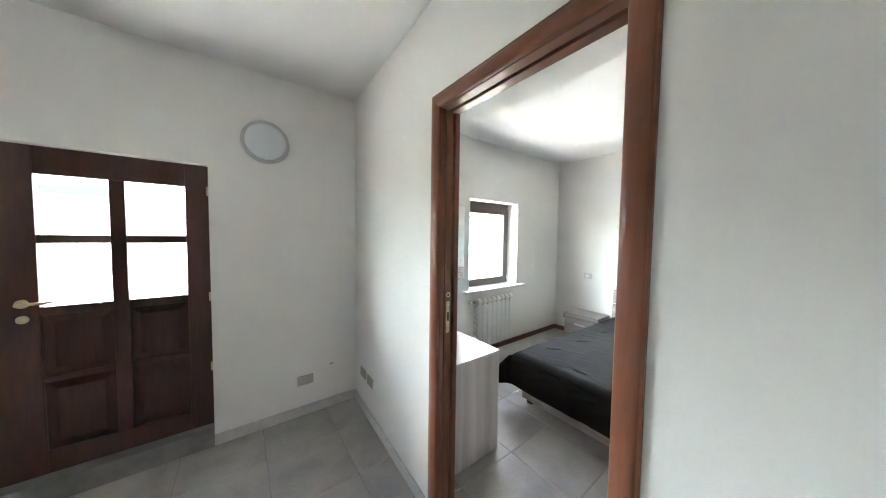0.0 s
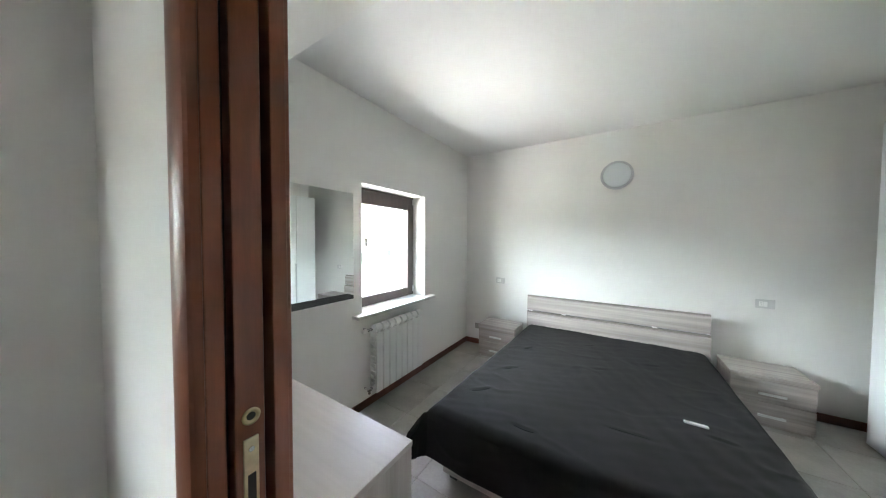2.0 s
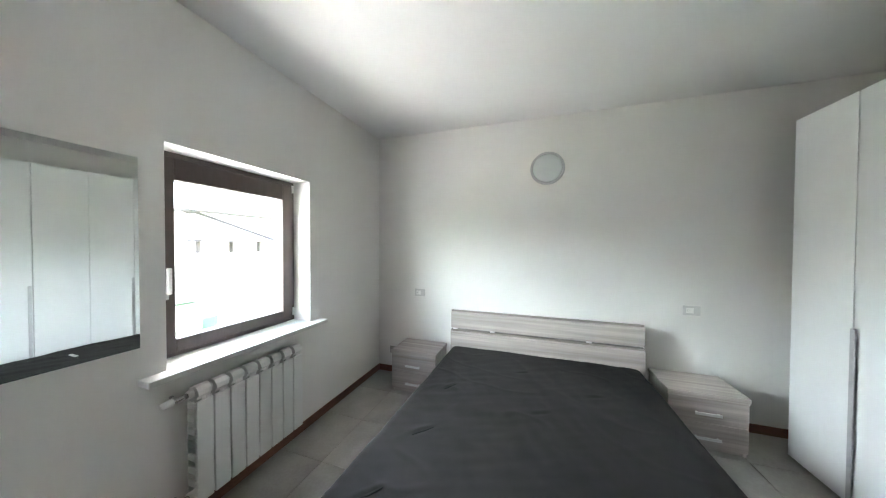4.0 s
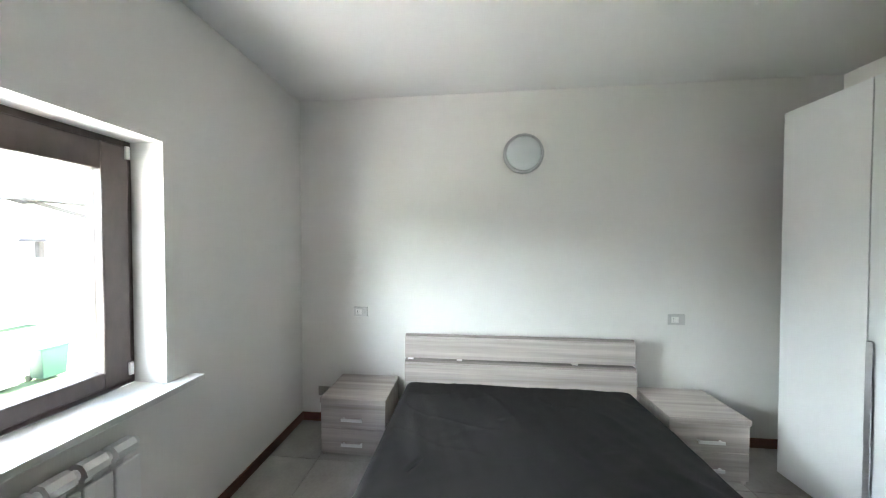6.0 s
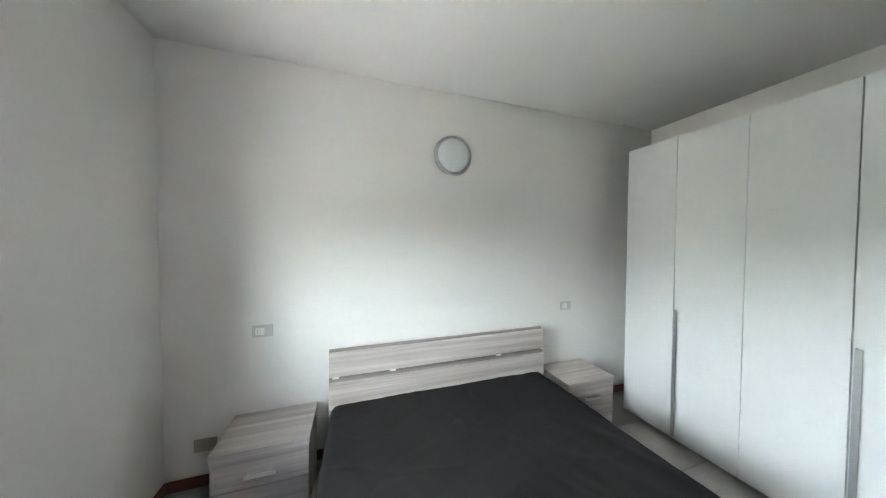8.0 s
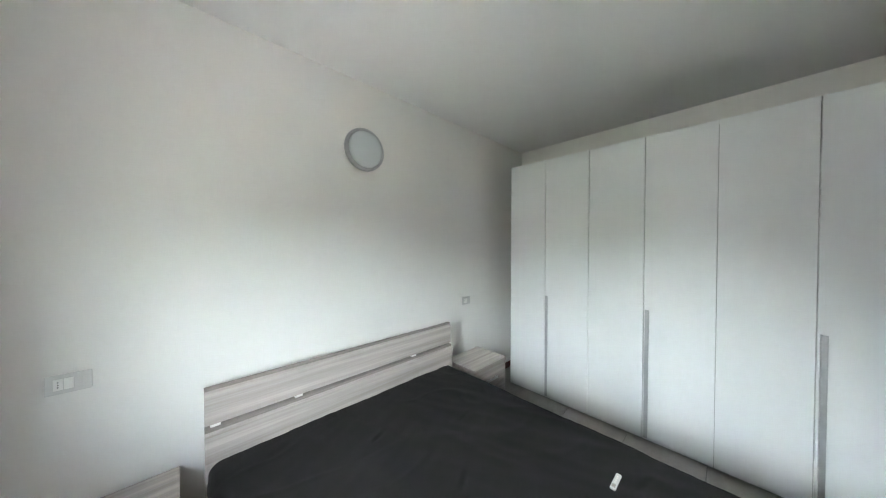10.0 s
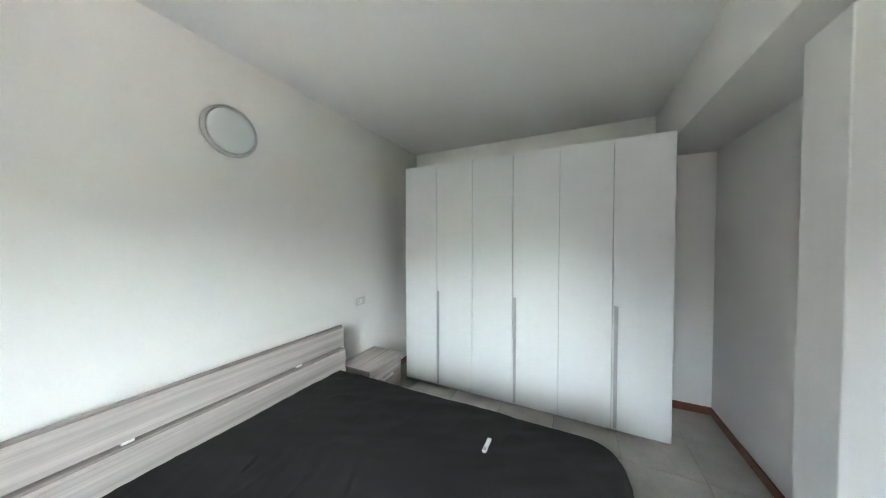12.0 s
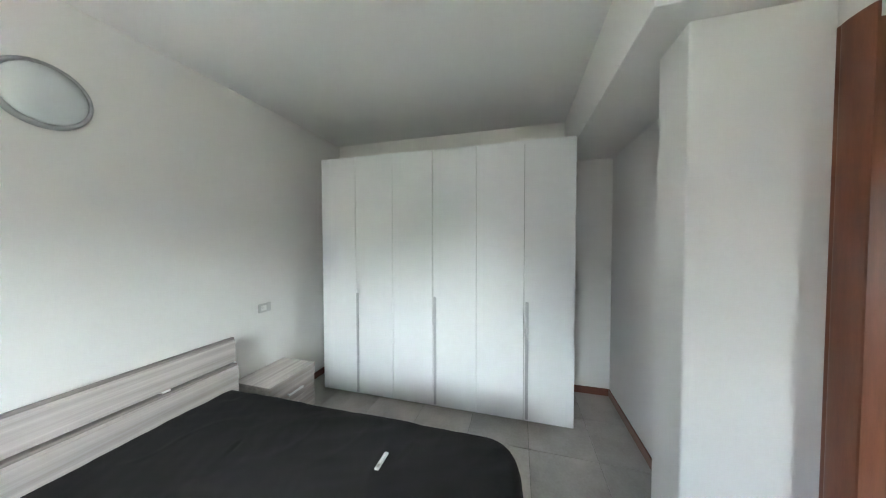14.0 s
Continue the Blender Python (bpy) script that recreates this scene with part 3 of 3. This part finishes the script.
solid("mattress", box((BX0 + 0.028, BY0 + 0.06, 0.246), (BX1 - 0.028, HY0 - 0.004, 0.418), 0.03), MATTRESS, "white mattress under a black quilt", "mattress")


def quilt():
    """A quilt that lies on the mattress and hangs over both sides and the foot."""
    bm = bmesh.new()
    x0, x1, y0, y1, top = 0.930, 2.545, -2.185, -0.166, 0.452
    drop_s, drop_f, r = 0.17, 0.27, 0.055
    nx, ny = 210, 250
    RC = 0.18                     # plan radius of the foot corner by the wardrobe

    def fold(s, lo, hi, drop_lo, drop_hi):
        """Arc length along the cloth to (place, fall)."""
        arc = r * math.pi / 2
        if s < lo + r:
            u = lo + r - s
            return (lo + r - r * math.sin(u / r), r * (1 - math.cos(u / r))) if u < arc else (lo - 0.12 * (u - arc), r + (u - arc) * 0.98)
        if hi is not None and s > hi - r:
            u = s - hi + r
            return (hi - r + r * math.sin(u / r), r * (1 - math.cos(u / r))) if u < arc else (hi + 0.12 * (u - arc), r + (u - arc) * 0.98)
        return s, 0.0

    # creases stitched into the cloth: middle, heading and half length
    tufts = [(1.165, -1.41, 0.84, 0.065), (1.11, -1.83, 0.79, 0.07), (1.90, -1.80, 0.0, 0.10), (1.445, -2.06, 0.0, 0.06),
             (1.16, -0.925, 0.98, 0.05), (1.75, -1.05, 0.5, 0.05), (2.10, -0.75, 0.2, 0.05), (2.30, -1.62, -0.3, 0.06), (1.62, -0.55, 0.3, 0.05)]
    grid, laid = [], []
    for j in range(ny + 1):
        t = (y0 - drop_f) + (y1 - y0 + drop_f) * j / ny
        row = []
        for i in range(nx + 1):
            s = (x0 - drop_s) + (x1 - x0 + 2 * drop_s) * i / nx
            x, fx = fold(s, x0, x1, drop_s, drop_s)
            y, fy = fold(t, y0, None, drop_f, 0)
            fall = max(fx, fy) + 0.15 * min(fx, fy)
            ca, cb = s - (x1 - RC), y0 + RC - t
            rounded = ca > 0 and cb > 0
            if rounded:
                away, fall = fold(RC - max(ca, cb), 0.0, None, 0, 0)
                away, size = RC - away, math.hypot(ca, cb)
                x, y = x1 - RC + away * ca / size, y0 + RC - away * cb / size
            # the corners at the foot bulge outwards
            if fx > 0.03 and fy > 0.03 and not rounded:
                k = min(1.0, min(fx, fy) / 0.12)
                far = s < x0 + r
                x += 0.035 * k * (-1 if far else 1)
                y -= (0.10 if far else 0.02) * k
                fall -= 0.03 * k
            u = (y1 - t) / (y1 - y0)
            x -= 0.06 * u * max(0, (1.7 - s) / 0.8)
            y += 0.045 * max(0, u) ** 3 * max(0, (s - 1.7) / 0.8)
            p = Vector((x, y, top - fall))
            w = 0.007 * noise.noise(Vector((s * 2.4, t * 1.8, 0.3))) + 0.0036 * noise.noise(Vector((s * 9 + t * 5, t * 4 - s * 3, 2.0)))
            ridge = 1 - abs(noise.noise(Vector((s * 2.3 + t * 1.6, t * 3.4 - s * 0.8, 5.0))))
            w += 0.0022 * max(0, ridge - 0.90) / 0.10
            w += 0.0028 * noise.noise(Vector((s * 15 + t * 6, t * 3.5, 21.0))) + 0.0022 * noise.noise(Vector((s * 4, t * 17 - s * 7, 27.0)))
            c1 = (s + 0.22 * t) * 15 + 2.6 * noise.noise(Vector((s * 1.2, t * 0.9, 11.0)))
            w += 0.0080 * max(0.0, math.sin(c1)) ** 5 * max(0.0, 0.25 + noise.noise(Vector((s * 2.2, t * 1.5, 4.0)))) * (0.5 + u)
            for tx, ty, a, hl in tufts:
                ux, uy = s - tx, t - ty
                al, ac = ux * math.cos(a) + uy * math.sin(a), -ux * math.sin(a) + uy * math.cos(a)
                if abs(al) < 3 * hl and abs(ac) < 0.06:
                    along = math.exp(-(al / hl) ** 4)
                    w -= along * (0.004 * math.exp(-(ac / 0.008) ** 2) - 0.003 * math.exp(-((ac - 0.020) / 0.012) ** 2))
            out = Vector((0, 0, 1))
            if fall > r:
                out = Vector(((-1 if s < x0 + r else 1) if fx > r else 0, -1 if fy > r else 0, 0.2)).normalized()
                if rounded:
                    out = Vector((ca, -cb, 0.2 * size)).normalized()
                w = w * 1.6 + 0.012 * math.sin(11 * (t if fx > fy else s) + 3 * noise.noise(Vector((s * 2, t * 2, 9)))) * min(1, (fall - r) / 0.15)
            row.append(bm.verts.new(p + out * w))
            laid.append((s, t, p + out * w))
        grid.append(row)
    for j in range(ny):
        for i in range(nx):
            bm.faces.new((grid[j][i], grid[j][i + 1], grid[j + 1][i + 1], grid[j + 1][i]))
    return bm, tufts, laid


bm, tufts, laid = quilt()
q = thing("quilt", (1.72, -1.15, 0.42), "creased black tufted quilt spread over the bed", "quilt")
cloth = part("cloth", bm, FABRIC, q, "", True)
th = cloth.modifiers.new("thickness", 'SOLIDIFY')
th.thickness, th.offset = 0.014, -1
for tx, ty, a, hl in tufts[:5]:
    d = Vector((math.cos(a), math.sin(a))) * hl * 0.9
    ends = [min(laid, key=lambda v: (v[0] - tx - k * d.x) ** 2 + (v[1] - ty - k * d.y) ** 2)[2] + Vector((0, 0, 0.0025)) for k in (-1, 0, 1)]
    bm = rod(ends[0], ends[1], 0.0025, None, 8, 0.005)
    rod(ends[1], ends[2], 0.005, bm, 8, 0.0025)
    part("stitch", bm, STITCH, q)

rem = thing("remote_control", (2.216, -1.515, 0.452), "slim pale grey remote control lying on the quilt", "remote control")
part("case", box((2.164, -1.526, 0.453), (2.268, -1.504, 0.463), 0.004), REMOTE, rem)
part("display", box((2.172, -1.522, 0.4628), (2.192, -1.508, 0.4636)), GREYPLASTIC, rem)
for i in range(4):
    part("button", rod((2.205 + i * 0.013, -1.515, 0.4625), (2.205 + i * 0.013, -1.515, 0.4642), 0.0035, None, 10), PLASTIC, rem)


# ---- bedside tables ----
def bedside(x0, label):
    w, d, h = 0.47, 0.35, 0.415
    y1, y0 = -0.016, -0.016 - d
    ob = thing("bedside_table", (x0 + w / 2, (y0 + y1) / 2, 0), label, "bedside table", "bedside tables")
    part("top", box((x0, y0 - 0.008, h - 0.035), (x0 + w, y1, h), 0.003), ASH_H, ob)
    part("side_panel", box((x0 + 0.006, y0 + 0.018, 0), (x0 + 0.024, y1, h - 0.035), 0.001), ASH_V, ob)
    part("side_panel", box((x0 + w - 0.024, y0 + 0.018, 0), (x0 + w - 0.006, y1, h - 0.035), 0.001), ASH_V, ob)
    part("back_panel", box((x0 + 0.024, y1 - 0.01, 0.03), (x0 + w - 0.024, y1, h - 0.035)), ASH_H, ob)
    part("plinth", box((x0 + 0.024, y0 + 0.03, 0), (x0 + w - 0.024, y0 + 0.045, 0.032)), ASH_H, ob)
    for z0, z1 in ((0.034, 0.202), (0.206, 0.376)):
        dr = part("drawer", box((x0 + 0.006, y0, z0), (x0 + w - 0.006, y0 + 0.017, z1), 0.002), ASH_H, ob)
        zc = (z0 + z1) / 2 - 0.015
        bm = box((x0 + w / 2 - 0.075, y0 - 0.026, zc - 0.009), (x0 + w / 2 + 0.075, y0 - 0.019, zc + 0.011), 0.002)
        for sx in (-0.062, 0.062):
            box((x0 + w / 2 + sx - 0.006, y0 - 0.020, zc - 0.005), (x0 + w / 2 + sx + 0.006, y0 + 0.001, zc + 0.005), 0.001, bm)
        part("handle", bm, SATIN, dr, "bright satin metal bar handle")
    return ob


left = bedside(0.365, "grey ash two-drawer bedside table near the window wall")
right = copy_thing(left, Matrix.Translation((2.87, left.location.y, 0)))
tagged(right, "grey ash two-drawer bedside table near the wardrobe")

# ---- dresser ----
dz = thing("dresser", (0.68, -2.97, 0), "grey ash chest of drawers with a pale smooth top", "dresser")
X0, X1, Y0, Y1, T = 0.165, 1.187, -3.235, -2.714, 0.706
part("top", box((X0, Y0, T - 0.022), (X1, Y1, T), 0.002), ASH_TOP, dz, "pale smooth dresser top")
part("side_panel", box((X0 + 0.002, Y0, 0), (X0 + 0.022, Y1 - 0.02, T - 0.022), 0.001), ASH_V, dz)
part("side_panel", box((X1 - 0.022, Y0, 0), (X1 - 0.002, Y1 - 0.004, T - 0.022), 0.001), ASH_V, dz)
part("back_panel", box((X0 + 0.022, Y0, 0.02), (X1 - 0.022, Y0 + 0.008, T - 0.022)), ASH_H, dz)
part("plinth", box((X0 + 0.022, Y1 - 0.05, 0), (X1 - 0.022, Y1 - 0.035, 0.05)), ASH_H, dz)
for k in range(3):
    z0 = 0.052 + k * 0.21
    dr = part("drawer", box((X0 + 0.024, Y1 - 0.022, z0), (X1 - 0.024, Y1 - 0.004, z0 + 0.206), 0.002), ASH_H, dz)
    for xc in (X0 + 0.27, X1 - 0.27):
        bm = box((xc - 0.075, Y1 + 0.014, z0 + 0.105), (xc + 0.075, Y1 + 0.021, z0 + 0.125), 0.002)
        for sx in (-0.062, 0.062):
            box((xc + sx - 0.006, Y1 - 0.005, z0 + 0.110), (xc + sx + 0.006, Y1 + 0.015, z0 + 0.120), 0.001, bm)
        part("handle", bm, SATIN, dr, "bright satin metal bar handle")

# ---- outside ----
GZ = -2.8
bm = bmesh.new()
bmesh.ops.create_grid(bm, x_segments=8, y_segments=8, size=600, matrix=Matrix.Translation((0, 0, GZ)))
solid("ground", bm, GRASS, "rough green grass around the houses", "ground", "structure")
# added out of view: pale ground reflecting sun up to the bedroom ceiling
solid("paving", box((-8.5, -30, GZ - 0.2), (-0.4, 30, GZ + 0.02)), BOUNCE_PAVING, "unseen pale paving added below the window to bounce daylight", "paving", "structure")
solid("yard", box((-21, -30, GZ - 0.2), (-13.2, 30, GZ + 0.02)), ASPHALT, "pale concrete yard beyond the fence", "yard", "structure")


def house(name, x0, x1, y0, y1, eave, ridge, label, rows, cols):
    h = thing(name, ((x0 + x1) / 2, (y0 + y1) / 2, GZ), label, "house")
    part("wall", box((x0, y0, GZ), (x1, y1, eave)), RENDER_WALL, h)
    xm = (x0 + x1) / 2
    part("roof", prism([(x0 - 0.6, eave), (x1 + 0.6, eave), (x1 + 0.6, eave + 0.15), (xm, ridge), (x0 - 0.6, eave + 0.15)], 'y', y0 - 0.6, y1 + 0.6), ROOF, h)
    for r in range(rows):
        for c in range(cols):
            yc = y0 + (c + 0.5) * (y1 - y0) / cols
            zc = GZ + 1.6 + r * 2.9
            w = part("window", box((x1 + 0.002, yc - 0.55, zc - 0.7), (x1 + 0.06, yc + 0.55, zc + 0.7)), RENDER_WALL, h)
            part("pane", box((x1 + 0.061, yc - 0.45, zc - 0.6), (x1 + 0.066, yc + 0.45, zc + 0.6)), PANE_DARK, w)
    return h


ws = thing("workshop", (-28, 9.6, GZ), "pale gabled workshop with a canopy facing the yard", "workshop")
part("wall", prism([(-0.4, GZ), (19.6, GZ), (19.6, 0.75), (9.6, 3.75), (-0.4, 0.75)], 'x', -34, -22), RENDER_WALL, ws)
part("roof", prism([(-1.0, 0.6), (-1.0, 0.8), (9.6, 4.0), (20.2, 0.8), (20.2, 0.6), (9.6, 3.8)], 'x', -34.4, -21.4), ROOF, ws)
part("annex", box((-21.998, 10.2, GZ), (-21.5, 19.4, 3.75)), RENDER_WALL, ws)
part("annex_roof", box((-22.4, 9.9, 3.76), (-20.9, 19.8, 3.92), 0.02), ROOF, ws)
part("canopy", box((-21.499, 9.7, 1.62), (-19.9, 17.5, 1.76), 0.02), ROOF, ws)
for y in (10.3, 12.6, 14.9, 17.2):
    part("canopy_bracket", box((-21.498, y - 0.1, 0.75), (-21.2, y + 0.1, 1.618), 0.03), ROOF, ws)
for y in (10.9, 13.4, 16.2):
    w = part("window", box((-21.499, y - 0.7, -1.4), (-21.44, y + 0.7, 0.2)), RENDER_WALL, ws)
    part("pane", box((-21.439, y - 0.6, -1.3), (-21.43, y + 0.6, 0.1)), PANE_DARK, w)
for y in (3.0, 6.4):
    w = part("window", box((-21.998, y - 0.7, -1.4), (-21.93, y + 0.7, 0.2)), RENDER_WALL, ws)
    part("pane", box((-21.929, y - 0.6, -1.3), (-21.92, y + 0.6, 0.1)), PANE_DARK, w)


def far_hall(y0, y1, base, top):
    h = thing("industrial_hall", (-48, (y0 + y1) / 2, GZ), "far industrial hall with green metal cladding", "building", "far halls")
    part("wall", box((-54, y0, GZ), (-42, y1, base)), RENDER_WALL, h)
    part("cladding", box((-54.2, y0 - 0.2, base), (-41.8, y1 + 0.2, top)), CLADDING, h, "green metal cladding band")


far_hall(-24, -14.5, 5.2, 6.0)
far_hall(7.5, 15.4, 6.1, 6.9)
house("house", -50, -38, 24, 44, 3.6, 5.6, "pale house standing behind the yard", 2, 5)
house("house", -32, -22, -24, -8, 1.0, 2.6, "low pale house with a grey roof", 1, 4)

fence = thing("fence", (-12.9, 0, GZ), "thin galvanised wire fence along the yard", "fence")
for i in range(15):
    y = -12 + i * 2.0
    part("post", rod((-12.9, y, GZ), (-12.9, y, GZ + 2.3), 0.035, None, 8), STEEL, fence)
for z in (0.3, 0.8, 1.3, 1.8, 2.27):
    part("wire", rod((-12.9, -12, GZ + z), (-12.9, 16, GZ + z), 0.012, None, 6), STEEL, fence)



def wheelie_bin(x, y, mat, label):
    wb = thing("wheelie_bin", (x, y, GZ), label, "bin", "bins in the yard")
    bm = box((x - 0.3, y - 0.3, GZ + 0.08), (x + 0.3, y + 0.3, GZ + 1.0), 0.03)
    for v in bm.verts:
        k = 0.82 + 0.18 * (v.co.z - GZ)
        v.co.x, v.co.y = x + (v.co.x - x) * k, y + (v.co.y - y) * k
    part("body", bm, mat, wb)
    part("lid", box((x - 0.34, y - 0.34, GZ + 1.003), (x + 0.34, y + 0.34, GZ + 1.07), 0.02), mat, wb)
    for d in (-0.25, 0.25):
        part("wheel", rod((x - 0.28, y + d - 0.03, GZ + 0.1), (x - 0.28, y + d + 0.03, GZ + 0.1), 0.1), BLACK, wb)


wheelie_bin(-12.0, 5.3, GREEN, "green plastic wheeled rubbish bin in the yard")
wheelie_bin(-12.2, 4.45, GREYPLASTIC, "grey plastic wheeled rubbish bin beside the green one")

# ---- floor tiles ----
PITCH, JOINT = 0.455, 0.0035
TX, TY = 0.36, -2.67
tile_meshes = {}


def tile(x0, x1, y0, y1):
    key = (round(x1 - x0, 4), round(y1 - y0, 4))
    if key not in tile_meshes:
        b = box((0, 0, -0.012), (x1 - x0, y1 - y0, 0.0), 0.0015, None, 1)
        me = bpy.data.meshes.new("tile")
        b.to_mesh(me)
        b.free()
        me.materials.append(TILE)
        tile_meshes[key] = me
    ob = new("tile", tile_meshes[key])
    ob.location = (x0, y0, 0)
    ob.parent = floor


def tiled(X0, X1, Y0, Y1):
    i0, i1 = math.floor((X0 - TX) / PITCH), math.ceil((X1 - TX) / PITCH)
    j0, j1 = math.floor((Y0 - TY) / PITCH), math.ceil((Y1 - TY) / PITCH)
    for i in range(i0, i1):
        for j in range(j0, j1):
            a, b = max(X0, TX + i * PITCH + JOINT / 2), min(X1, TX + (i + 1) * PITCH - JOINT / 2)
            c, d = max(Y0, TY + j * PITCH + JOINT / 2), min(Y1, TY + (j + 1) * PITCH - JOINT / 2)
            if b - a > 0.01 and d - c > 0.01:
                tile(a, b, c, d)


tiled(0.001, XR - 0.001, RF, -0.001)
tiled(0.001, HALL_X - 0.001, HALL_Y + 0.001, HF + 0.05)
tiled(D0, D1, HF + 0.05 + JOINT, RF - JOINT)
